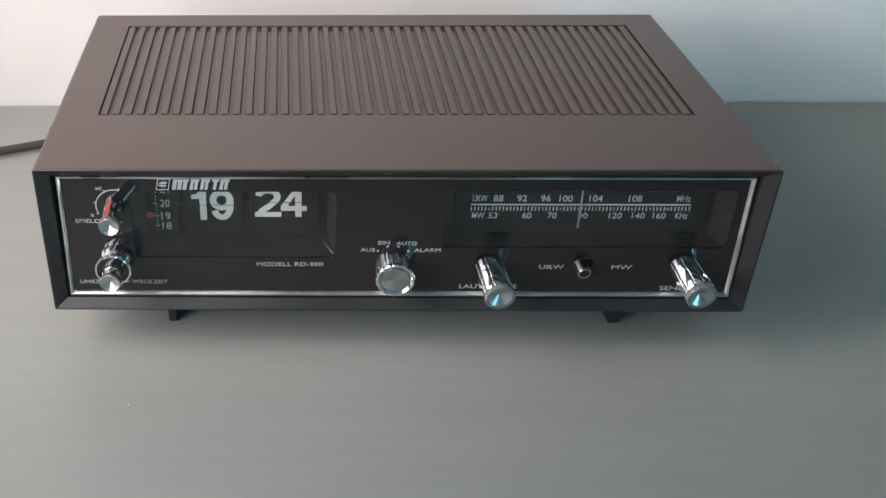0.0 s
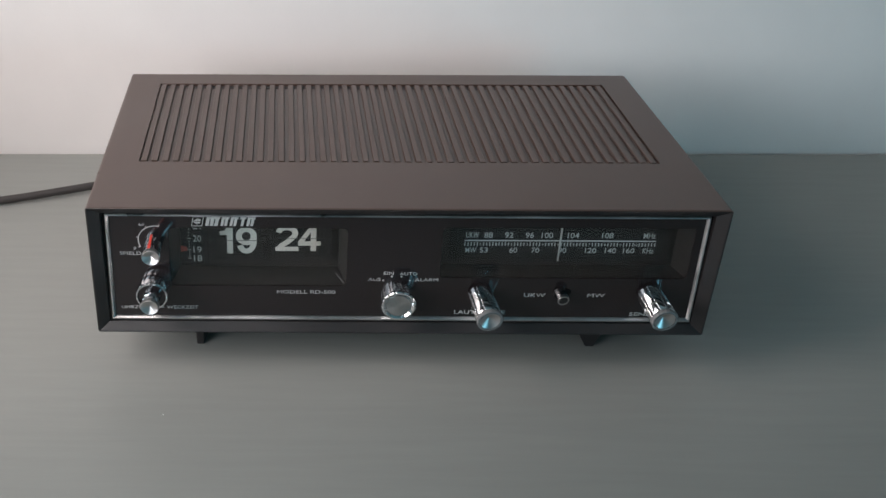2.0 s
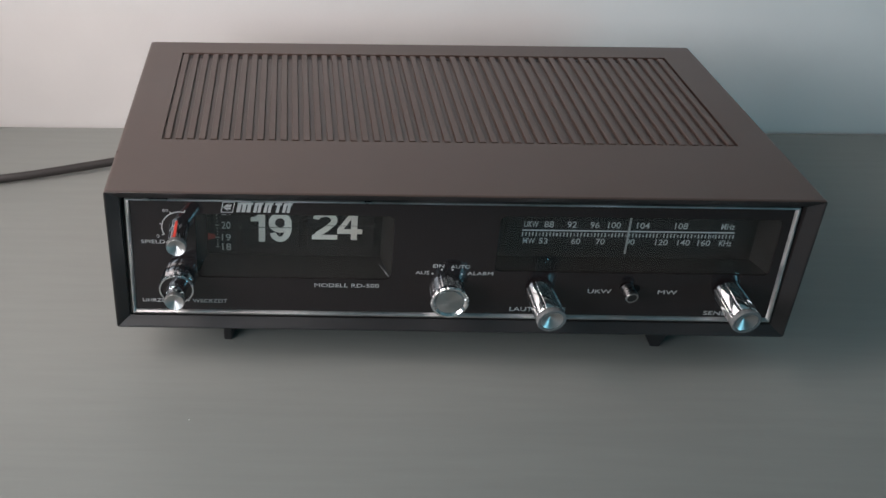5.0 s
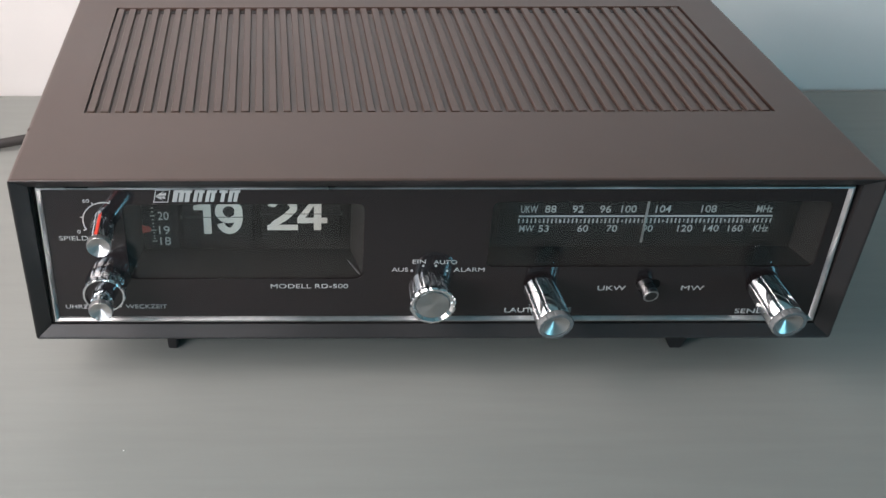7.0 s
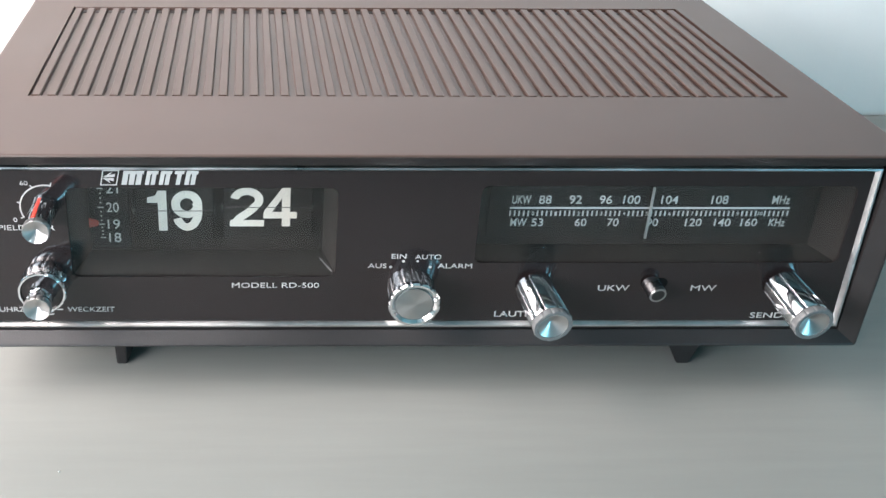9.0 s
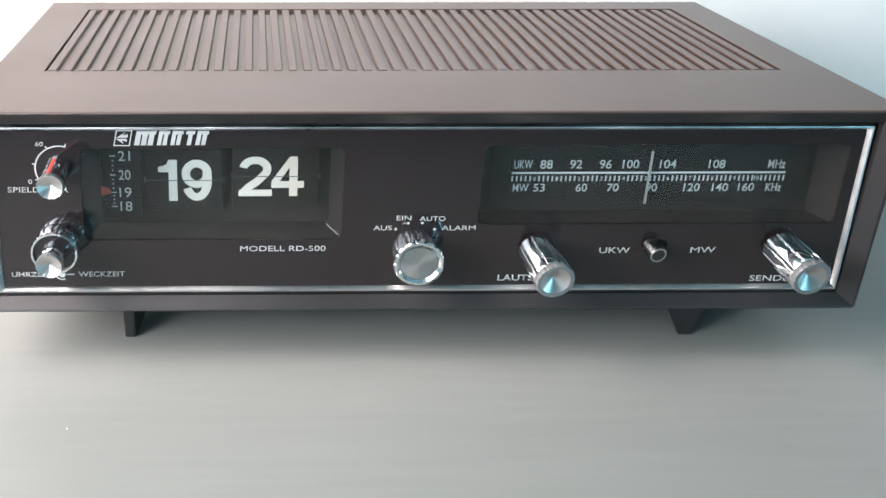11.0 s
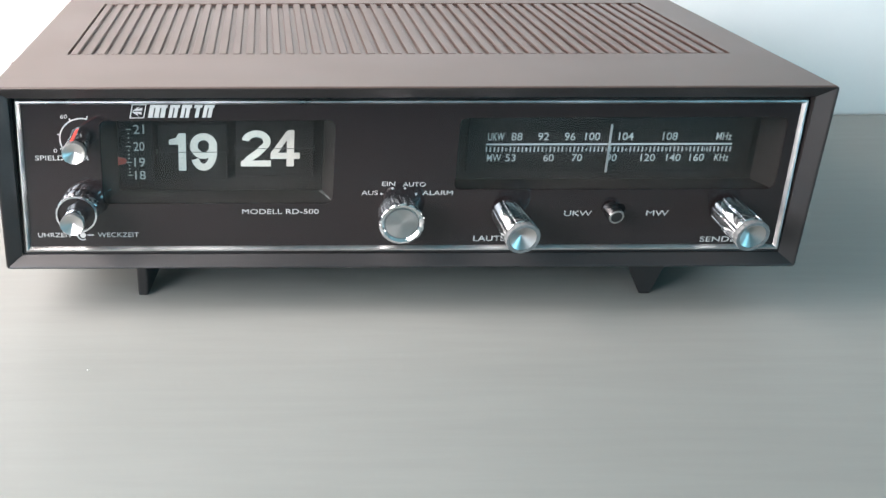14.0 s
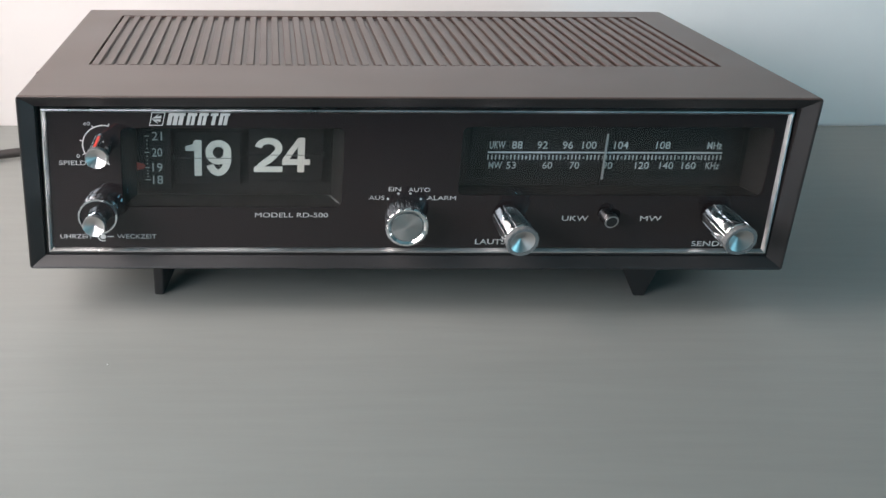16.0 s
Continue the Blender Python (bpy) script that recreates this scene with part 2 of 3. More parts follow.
# the plane of the front panel: x across, y up the panel, z out of it, from the middle of the trim's lower edge
PANEL = Matrix(((1, 0.07315, 0.16552, 0.00555), (0, 0.03969, -1.17327, -0.00012), (0, 0.9545, 0.03229, 0.03346), (0, 0, 0, 1)))
MM = Matrix.Diagonal((0.001, 0.001, 0.001, 1))


def on_panel(a=0.0, h=0.0, out=0.0):
    """The frame of the panel, in millimetres, moved to a point of it."""
    return PANEL @ Matrix.Translation((a / 1000, h / 1000, out / 1000)) @ MM


# grille field on the lid, in the case's own measure
GU0, GU1, GV0, GV1, GDEEP = 0.0643, 0.9391, 0.2891, 0.9038, 0.0016
IU, IW0, IW1 = 0.0196, 0.0667, 0.9310

bm = bmesh.new()
V = {}


def cv(key, co):
    V[key] = bm.verts.new(co)
    return V[key]


CORNERS = [(a, b, c) for a in (0, 1) for b in (0, 1) for c in (0, 1)]
for key in CORNERS:
    cv(("o",) + key, in_case(*key))
for a in (0, 1):
    for c in (0, 1):
        u, w = (IU, 1 - IU)[a], (IW0, IW1)[c]
        p = in_case(u, 0.024, w)
        cv(("i", a, c), p)
        cv(("b", a, c), in_case(u, 0.26, w * 0.92 + 0.02))
for a in (0, 1):
    for b in (0, 1):
        p = in_case((GU0, GU1)[a], (GV0, GV1)[b], 1)
        cv(("g", a, b), p)
        cv(("f", a, b), p - Vector((0, 0.0004, GDEEP)))


def quad(*keys):
    return bm.faces.new([V[k] for k in keys])


quad(("o", 0, 0, 0), ("o", 1, 0, 0), ("o", 1, 1, 0), ("o", 0, 1, 0))
quad(("o", 0, 1, 0), ("o", 1, 1, 0), ("o", 1, 1, 1), ("o", 0, 1, 1))
quad(("o", 0, 0, 0), ("o", 0, 1, 0), ("o", 0, 1, 1), ("o", 0, 0, 1))
quad(("o", 1, 0, 0), ("o", 1, 0, 1), ("o", 1, 1, 1), ("o", 1, 1, 0))
ring_o = [("o", 0, 0, 0), ("o", 1, 0, 0), ("o", 1, 0, 1), ("o", 0, 0, 1)]
ring_i = [("i", 0, 0), ("i", 1, 0), ("i", 1, 1), ("i", 0, 1)]
ring_b = [("b", 0, 0), ("b", 1, 0), ("b", 1, 1), ("b", 0, 1)]
for i in range(4):
    j = (i + 1) % 4
    quad(ring_o[i], ring_o[j], ring_i[j], ring_i[i])
    quad(ring_i[i], ring_i[j], ring_b[j], ring_b[i])
quad(*ring_b)
top_o = [("o", 0, 0, 1), ("o", 1, 0, 1), ("o", 1, 1, 1), ("o", 0, 1, 1)]
top_g = [("g", 0, 0), ("g", 1, 0), ("g", 1, 1), ("g", 0, 1)]
top_f = [("f", 0, 0), ("f", 1, 0), ("f", 1, 1), ("f", 0, 1)]
for i in range(4):
    j = (i + 1) % 4
    quad(top_o[i], top_o[j], top_g[j], top_g[i])
    quad(top_g[i], top_g[j], top_f[j], top_f[i])
quad(*top_f)
corner_verts = {V[("o",) + k] for k in CORNERS}
outer = [e for e in bm.edges if e.verts[0] in corner_verts and e.verts[1] in corner_verts]
bmesh.ops.recalc_face_normals(bm, faces=bm.faces)
bmesh.ops.bevel(bm, geom=outer, offset=0.0018, segments=3, profile=0.5, affect="EDGES")
bm.normal_update()
bmesh.ops.recalc_face_normals(bm, faces=bm.faces)
for f in bm.faces:
    if f.calc_center_median().y < 0.03 and (f.normal.z < 0.45 or f.calc_center_median().z < 0.06):
        f.material_index = 1
case = rpart("case", bm, case_plastic, label="matt brown-black plastic case with a ribbed grille on top")
case.data.materials.append(rim_plastic)

# ribs of the grille, flat bars with deep grooves between them, and a dark slot at the rear end of each groove
RIBS = 49
pitch = (GU1 - GU0) / RIBS
for k in range(RIBS):
    bm = bmesh.new()
    rows = []
    mid = GU0 + (k + 0.46) * pitch
    for v in (GV0 + 0.007, GV1 - 0.008):
        rows.append([bm.verts.new(in_case(mid + du * pitch, v, 1) - Vector((0, 0, drop)))
                     for du, drop in ((-0.31, GDEEP), (-0.30, 0.0006), (-0.25, 0.0001), (0.23, 0.0001), (0.28, 0.0006), (0.29, GDEEP))])
    for i in range(5):
        bm.faces.new((rows[0][i], rows[0][i + 1], rows[1][i + 1], rows[1][i]))
    bm.faces.new(rows[0])
    bm.faces.new(rows[1][::-1])
    bm.faces.new((rows[0][0], rows[1][0], rows[1][5], rows[0][5]))
    rpart("grille_rib", bm, case_plastic, case)
    if k < RIBS - 1:
        bm = bmesh.new()
        ring = [in_case(mid + du * pitch, v, 1) - Vector((0, 0, GDEEP - 0.0003)) for du, v in ((0.31, GV1 - 0.026), (0.66, GV1 - 0.026), (0.66, GV1 - 0.007), (0.31, GV1 - 0.007))]
        top = [bm.verts.new(p) for p in ring]
        low = [bm.verts.new(p - Vector((0, 0, 0.0002))) for p in ring]
        bm.faces.new(top)
        bm.faces.new(low[::-1])
        for i in range(4):
            bm.faces.new((top[i], top[(i + 1) % 4], low[(i + 1) % 4], low[i]))
        rpart("vent_slot", bm, black_plastic, case, "black ventilation slot")

# front feet, fins whose rear edge runs up and back to the case; short rear feet
def foot(rows):
    """A foot from rows of left x, right x, y and z, round its outline."""
    bm = bmesh.new()
    pairs = [(bm.verts.new((x0, y, z)), bm.verts.new((x1, y, z))) for x0, x1, y, z in rows]
    bm.faces.new([q[0] for q in pairs])
    bm.faces.new([q[1] for q in pairs][::-1])
    for i in range(len(pairs)):
        j = (i + 1) % len(pairs)
        bm.faces.new((pairs[i][0], pairs[i][1], pairs[j][1], pairs[j][0]))
    bmesh.ops.recalc_face_normals(bm, faces=bm.faces)
    bmesh.ops.bevel(bm, geom=bm.edges[:], offset=0.0009, segments=2, profile=0.5, affect="EDGES")
    rpart("foot", bm, rim_plastic)


foot([(-0.1192, -0.1140, 0.0155, 0.0290), (-0.1211, -0.1164, 0.0175, 0), (-0.1225, -0.1170, 0.0255, 0), (-0.1260, -0.1060, 0.0850, 0.0240)])
foot([(0.1058, 0.1350, 0.0155, 0.0290), (0.1186, 0.1240, 0.0172, 0), (0.1188, 0.1234, 0.0250, 0), (0.1085, 0.1330, 0.0840, 0.0240)])
for x in (-0.135, 0.110):
    foot([(x - 0.006, x + 0.006, 0.168, 0.0185), (x - 0.004, x + 0.004, 0.170, 0), (x - 0.004, x + 0.004, 0.182, 0), (x - 0.006, x + 0.006, 0.186, 0.0175)])

# ---- front panel ----
WIN1 = (-133.0, -31.7, 23.0, 63.0)
WIN2 = (21.7, 163.0, 29.4, 64.0)


def plate_with_holes(x0, x1, y0, y1, holes, thick):
    """A plate in the panel's plane, its face at 0, with rounded openings."""
    cu = bpy.data.curves.new("plate", "CURVE")
    cu.dimensions, cu.fill_mode, cu.extrude = "2D", "BOTH", thick / 2
    for pts in [[(x0, y0), (x1, y0), (x1, y1), (x0, y1)]] + [rounded_rect(*h, 3.0) for h in holes]:
        sp = cu.splines.new("POLY")
        sp.points.add(len(pts) - 1)
        sp.use_cyclic_u = True
        for p, (x, y) in zip(sp.points, pts):
            p.co = (x, y, 0, 1)
    tmp = bpy.data.objects.new("plate", cu)
    scene.collection.objects.link(tmp)
    me = bpy.data.meshes.new_from_object(tmp.evaluated_get(bpy.context.evaluated_depsgraph_get()))
    bpy.data.objects.remove(tmp)
    bm = bmesh.new()
    bm.from_mesh(me)
    bpy.data.meshes.remove(me)
    bmesh.ops.translate(bm, verts=bm.verts, vec=(0, 0, -thick / 2))
    bmesh.ops.transform(bm, matrix=on_panel(), verts=bm.verts)
    return bm


panel = rpart("front_panel", plate_with_holes(-169.6, 170.4, -1.2, 73.4, [WIN1, WIN2], 0.4), panel_black, label="glossy black front panel with white lettering")

rpart("bezel", plate_with_holes(-174.0, 174.0, -3.5, 77.5, [(-169.5, 170.3, -1.1, 73.3)], 3.0), rim_plastic)

# chrome trim, a bevelled frame of four bars round the panel
TRIM_O = [(-168.6, -0.6), (169.9, -0.6), (169.4, 72.6), (-168.2, 72.9)]
TRIM_I = [(-166.3, 1.7), (167.6, 1.7), (167.1, 70.3), (-165.9, 70.6)]
for i in range(4):
    j = (i + 1) % 4
    bm = bmesh.new()
    prof = []
    for (o, q) in ((TRIM_O[i], TRIM_I[i]), (TRIM_O[j], TRIM_I[j])):
        o, q = Vector((*o, 0)), Vector((*q, 0))
        prof.append([bm.verts.new(o + Vector((0, 0, 0.05))), bm.verts.new(o.lerp(q, 0.18) + Vector((0, 0, 1.4))), bm.verts.new(o.lerp(q, 0.5) + Vector((0, 0, 1.5))),
                     bm.verts.new(o.lerp(q, 0.82) + Vector((0, 0, 0.7))), bm.verts.new(q + Vector((0, 0, 0.05)))])
    for k in range(4):
        bm.faces.new((prof[0][k], prof[0][k + 1], prof[1][k + 1], prof[1][k]))
    bm.faces.new((prof[0][4], prof[0][0], prof[1][0], prof[1][4]))
    bm.faces.new(prof[0])
    bm.faces.new(prof[1][::-1])
    bmesh.ops.transform(bm, matrix=on_panel(), verts=bm.verts)
    rpart("trim_bar", bm, worn_chrome, panel, "worn chrome trim strip", smooth=False)


def lettering(words, x0, x1, y0, y1, out=0.05, mat=white_print, parent=None, bold=0.0, slant=0.0, depth=0.12):
    return rpart("lettering", text_bm(words, x0, x1, y0, y1, depth, on_panel(0, 0, out), bold, slant), mat, parent or panel)


def mark(name, x0, x1, y0, y1, out=0.05, mat=white_print, parent=None, depth=0.12):
    return rpart(name, box_bm((x0, y0, out), (x1, y1, out + depth), m=on_panel()), mat, parent or panel)


def flat(name, outline, out=0.05, mat=white_print, parent=None, depth=0.12):
    return rpart(name, prism_bm(outline, depth, on_panel(0, 0, out)), mat, parent or panel)


lettering("SPIELDAUER", -161.3, -138.0, 44.4, 46.7)
lettering("UHRZEIT", -162.8, -147.6, 6.4, 8.6)
lettering("WECKZEIT", -136.2, -117.8, 6.4, 8.7)
lettering("MODELL RD-500", -71.7, -37.8, 17.8, 20.2)
lettering("AUS", -19.2, -12.0, 27.1, 29.2)
lettering("EIN", -10.3, -4.6, 31.5, 33.6)
lettering("AUTO", -1.2, 8.9, 31.2, 33.3)
lettering("ALARM", 7.7, 21.1, 27.0, 29.1)
lettering("LAUTST\u00c4RKE", 32.0, 61.6, 3.7, 7.0, bold=0.01)
lettering("UKW", 71.5, 83.8, 16.3, 18.9)
lettering("MW", 108.1, 118.1, 16.3, 18.9)
lettering("SENDER", 134.3, 153.8, 3.0, 5.6)
for a, h in ((-10.4, 27.6), (-5.6, 30.3), (-0.1, 30.3), (4.9, 27.5)):
    rpart("position_dot", lathe_bm([(0.55, 0.05), (0.55, 0.2), (0, 0.2)], on_panel(a, h), 12), white_print, panel)


def arc_bm(cx, cy, r, a0, a1, width, m, n=28):
    pts = [(cx + (r + width / 2) * math.cos(radians(a0 + (a1 - a0) * k / n)), cy + (r + width / 2) * math.sin(radians(a0 + (a1 - a0) * k / n))) for k in range(n + 1)]
    pts += [(cx + (r - width / 2) * math.cos(radians(a1 - (a1 - a0) * k / n)), cy + (r - width / 2) * math.sin(radians(a1 - (a1 - a0) * k / n))) for k in range(n + 1)]
    return prism_bm(pts, 0.12, m)


# sleep timer scale
K1 = (-140.5, 54.5)
rpart("timer_arc", arc_bm(K1[0], K1[1], 9.6, 76, 206, 0.55, on_panel(0, 0, 0.05)), white_print, panel)
for a in (76, 118, 168, 206):
    c, s = math.cos(radians(a)), math.sin(radians(a))
    flat("timer_tick", [(K1[0] + 9.3 * c + 0.25 * s, K1[1] + 9.3 * s - 0.25 * c), (K1[0] + 10.9 * c + 0.25 * s, K1[1] + 10.9 * s - 0.25 * c),
                        (K1[0] + 10.9 * c - 0.25 * s, K1[1] + 10.9 * s + 0.25 * c), (K1[0] + 9.3 * c - 0.25 * s, K1[1] + 9.3 * s + 0.25 * c)])
lettering("0", -153.1, -151.7, 48.1, 50.0)
lettering("60", -149.3, -146.4, 64.1, 65.9)
# the sign between UHRZEIT and WECKZEIT
mark("dash", -146.9, -144.8, 7.2, 7.7)
mark("dash", -140.9, -137.9, 7.2, 7.7)
rpart("pointer_dot", lathe_bm([(1.35, 0.05), (1.35, 0.2), (0, 0.2)], on_panel(-142.8, 7.4), 20), white_print, panel)
rpart("pointer_ring", arc_bm(-142.8, 7.4, 2.3, 60, 300, 0.55, on_panel(0, 0, 0.05)), white_print, panel)

# maker's sign and mark as plain white shapes
SL = 0.20


def slanted(x0, x1, y0, y1):
    return [(x0 + SL * (y0 - 64.3), y0), (x1 + SL * (y0 - 64.3), y0), (x1 + SL * (y1 - 64.3), y1), (x0 + SL * (y1 - 64.3), y1)]


for x0, x1, y0, y1 in ((-119.8, -113.6, 64.1, 64.5), (-119.8, -113.6, 70.2, 70.6), (-119.8, -119.4, 64.5, 70.2), (-114.0, -113.6, 64.5, 70.2)):
    flat("sign_border", slanted(x0, x1, y0, y1))
flat("sign_wing", [(-118.6, 67.5), (-114.3, 67.7), (-114.1, 69.0), (-116.3, 68.4), (-114.9, 70.0)])
flat("sign_wing", [(-118.7, 67.2), (-115.8, 64.9), (-116.6, 66.5), (-114.7, 65.8), (-114.6, 67.1)])
# the maker's name as plain slanted bars under a thin head bar
for x0, x1, stems in ((-112.0, -104.4, 3), (-103.4, -99.2, 2), (-98.3, -94.1, 2), (-93.1, -89.7, 1), (-88.9, -84.5, 2)):
    flat("name_bar", slanted(x0, x1, 68.9, 70.3))
    step = (x1 - x0) / stems
    for k in range(stems):
        x = x0 + k * step + (1.0 if stems == 1 else 0)
        flat("name_bar", slanted(x, x + (1.6 if stems == 1 else step - 0.55), 64.4, 68.88))

# windows in the panel, each a clear pane before a recessed tray
def pane(name, w, label):
    ob = rpart(name, prism_bm(rounded_rect(w[0] - 0.8, w[1] + 0.8, w[2] - 0.8, w[3] + 0.8, 3.2), 0.8, on_panel(0, 0, -1.25)), window_glass, panel, label)
    ob.visible_shadow = False
    return ob


pane("clock_pane", WIN1, "clear pane over the flip clock")
pane("dial_pane", WIN2, "clear pane over the tuning dial")


def tray(name, w, deep, drop, label):
    x0, x1, y0, y1 = w[0] - 1, w[1] + 1, w[2] - 1, w[3] + 1
    bm = bmesh.new()
    f = [bm.verts.new(q) for q in ((x0, y0, -1.3), (x1, y0, -1.3), (x1, y1, -1.3), (x0, y1, -1.3))]
    b = [bm.verts.new(q) for q in ((x0 + 4, y0 - drop, -deep), (x1 - 4, y0 - drop, -deep), (x1 - 4, y1 - 1, -deep), (x0 + 4, y1 - 1, -deep))]
    f2 = [bm.verts.new(v.co + Vector(o)) for v, o in zip(f, ((-1, -1, 0), (1, -1, 0), (1, 1, 0), (-1, 1, 0)))]
    b2 = [bm.verts.new(v.co + Vector(o)) for v, o in zip(b, ((-1, -1, -1), (1, -1, -1), (1, 1, -1), (-1, 1, -1)))]
    for i in range(4):
        j = (i + 1) % 4
        bm.faces.new((f[i], f[j], b[j], b[i]))
        bm.faces.new((f2[i], f2[j], b2[j], b2[i]))
        bm.faces.new((f[i], f[j], f2[j], f2[i]))
    bm.faces.new(b)
    bm.faces.new(b2)
    bmesh.ops.transform(bm, matrix=on_panel(), verts=bm.verts)
    return rpart(name, bm, tray_grey, None, label)


clock_tray = tray("clock_housing", WIN1, 27.5, 5.5, "charcoal recess of the flip clock")
# highlight on the recess's lower right edge, built as a thin pale bar
bm = bmesh.new()
ends = [[bm.verts.new((a + da, h + dh, out)) for da, dh in ((-0.25, -0.2), (0.25, -0.2), (0.25, 0.2), (-0.25, 0.2))] for a, h, out in ((-32.9, 24.6, -1.6), (-37.0, 24.7, -10.0))]
bm.faces.new(ends[0])
bm.faces.new(ends[1][::-1])
for i in range(4):
    bm.faces.new((ends[0][i], ends[0][(i + 1) % 4], ends[1][(i + 1) % 4], ends[1][i]))
bmesh.ops.transform(bm, matrix=on_panel(), verts=bm.verts)
rpart("edge_highlight", bm, flange_grey, clock_tray, "pale bar standing in for light caught on the recess's corner edge")
dial_tray = tray("dial_housing", WIN2, 15.8, 1.0, "charcoal recess of the tuning dial")

# clock digits drawn as bold strokes in a unit box
def stroke(bm, pts, width, sx, sy, lift=0.0):
    """A flat band of even width along pts; x and y are stretched to the digit's box."""
    left, right = [], []
    for i, q in enumerate(pts):
        a, b = Vector(pts[max(i - 1, 0)]), Vector(pts[min(i + 1, len(pts) - 1)])
        d = (b - a)
        d = Vector((d.x * sx, d.y * sy)).normalized()
        n = Vector((-d.y, d.x)) * width / 2
        left.append(Vector((q[0] * sx + n.x, q[1] * sy + n.y)))
        right.append(Vector((q[0] * sx - n.x, q[1] * sy - n.y)))
    for i in range(len(pts) - 1):
        bm.faces.new([bm.verts.new((*q, lift)) for q in (left[i], right[i], right[i + 1], left[i + 1])])


def ellipse(cx, cy, rx, ry, a0, a1, n=32):
    return [(cx + rx * math.cos(radians(a0 + (a1 - a0) * k / n)), cy + ry * math.sin(radians(a0 + (a1 - a0) * k / n))) for k in range(n + 1)]


def digit_bm(bm, d, x0, x1, y0, y1):
    sx, sy, t = x1 - x0, y1 - y0, 0.185 * (y1 - y0)
    hx, hy = t / 2 / sx, t / 2 / sy
    own = bmesh.new()
    if d == "1":
        stroke(own, [(1 - hx, 0), (1 - hx, 1)], t, sx, sy)
        own.faces.new([own.verts.new((x * sx, y * sy, 0)) for x, y in ((0, 0.70), (1 - 2 * hx, 0.70), (1 - 2 * hx, 0.98), (0.42, 0.88), (0, 0.83))])
    elif d == "9":
        stroke(own, ellipse(0.5, 0.66, 0.5 - hx, 0.34 - hy, 0, 360, 48), t, sx, sy)
        stroke(own, ellipse(0.5, 0.5, 0.5 - hx, 0.5 - hy, 30, -152, 40), t, sx, sy, 0.03)
    elif d == "2":
        top = ellipse(0.5, 0.69, 0.48 - hx, 0.31 - hy, 172, -35, 32)
        stroke(own, top + [(0.55, 0.37), (0.28, 0.22), (hx * 1.05, 0.06)], t, sx, sy)
        stroke(own, [(0, hy * 0.9), (1, hy * 0.9)], t * 0.9, sx, sy, 0.03)
    elif d == "4":
        own.faces.new([own.verts.new((x * sx, y * sy, 0)) for x, y in ((0, 0.38), (0, 0.21), (1, 0.21), (1, 0.38))])
        own.faces.new([own.verts.new((x * sx, y * sy, 0.03)) for x, y in ((0.55, 0), (0.55 + 2 * hx, 0), (0.55 + 2 * hx, 1), (0.55, 1))])
        own.faces.new([own.verts.new((x * sx, y * sy, 0.06)) for x, y in ((0, 0.38), (0.26, 0.38), (0.66, 0.86), (0.56, 1))])
    bmesh.ops.translate(own, verts=own.verts, vec=(x0, y0, 0))
    me = bpy.data.meshes.new("digit")
    own.to_mesh(me)
    own.free()
    bm.from_mesh(me)
    bpy.data.meshes.remove(me)


# flip cards
def flip_card(digits, x0, x1, mid, half, out, dx0, dx1, dh):
    for nm, y0, y1 in (("upper_leaf", mid + 0.15, mid + half), ("lower_leaf", mid - half, mid - 0.15)):
        leaf = rpart(nm, box_bm((x0, y0, out - 0.6), (x1, y1, out), 0.2, 1, on_panel()), card_black, clock_tray, "black flip card leaf")
    wide = dx1 - dx0
    cut = {"19": (0.0, 0.352, 0.436, 1.0), "24": (0.0, 0.51, 0.502, 1.0)}[digits]
    for n, d in enumerate(digits):
        bm = bmesh.new()
        digit_bm(bm, d, dx0 + cut[2 * n] * wide, dx0 + cut[2 * n + 1] * wide, mid - dh, mid + dh)
        bmesh.ops.translate(bm, verts=bm.verts, vec=(0, 0, 0.06))
        bmesh.ops.transform(bm, matrix=on_panel(0, 0, out), verts=bm.verts)
        rpart("digit", bm, ivory_digit, clock_tray, "ivory clock digit")
    mark("split_line", x0, x1, mid - 0.16, mid + 0.16, out + 0.14, black_plastic, clock_tray)
    for x in (x0 - 0.7, x1 + 0.1):
        rpart("card_hinge", box_bm((x, mid - 1.2, out - 1.0), (x + 0.6, mid + 1.2, out + 0.4), 0.1, 1, on_panel()), black_plastic, clock_tray)


flip_card("19", -111.0, -79.2, 38.0, 14.0, -23.6, -105.7, -83.7, 9.45)
flip_card("24", -75.3, -39.5, 39.7, 14.0, -23.6, -72.7, -45.7, 9.1)

# alarm drum with hour marks
bm = bmesh.new()
edge = []
for k in range(13):
    h = 22.0 + k * 3.2
    out = -78 + math.sqrt(60.0**2 - (h - 41.0) ** 2)
    edge.append([bm.verts.new((x, h, z)) for x, z in ((-128.0, out), (-112.5, out), (-112.5, out - 1.2), (-128.0, out - 1.2))])
for p, q in zip(edge, edge[1:]):
    for i in range(4):
        j = (i + 1) % 4
        bm.faces.new((p[i], p[j], q[j], q[i]))
bm.faces.new(edge[0])
bm.faces.new(edge[-1][::-1])
bmesh.ops.transform(bm, matrix=on_panel(), verts=bm.verts)
drum = rpart("alarm_drum", bm, card_black, clock_tray, "black alarm drum with hour numbers")
for hour, h in (("21", 51.6), ("20", 43.5), ("19", 35.5), ("18", 28.5)):
    out = -78 + math.sqrt(60.0**2 - (h - 41.0) ** 2) + 0.5
    lettering(hour, -121.0, -116.2, h - 2.2, h + 2.2, out, white_print, drum)
    mark("hour_tick", -124.5, -122.2, h - 0.2, h + 0.2, out, grey_print, drum)
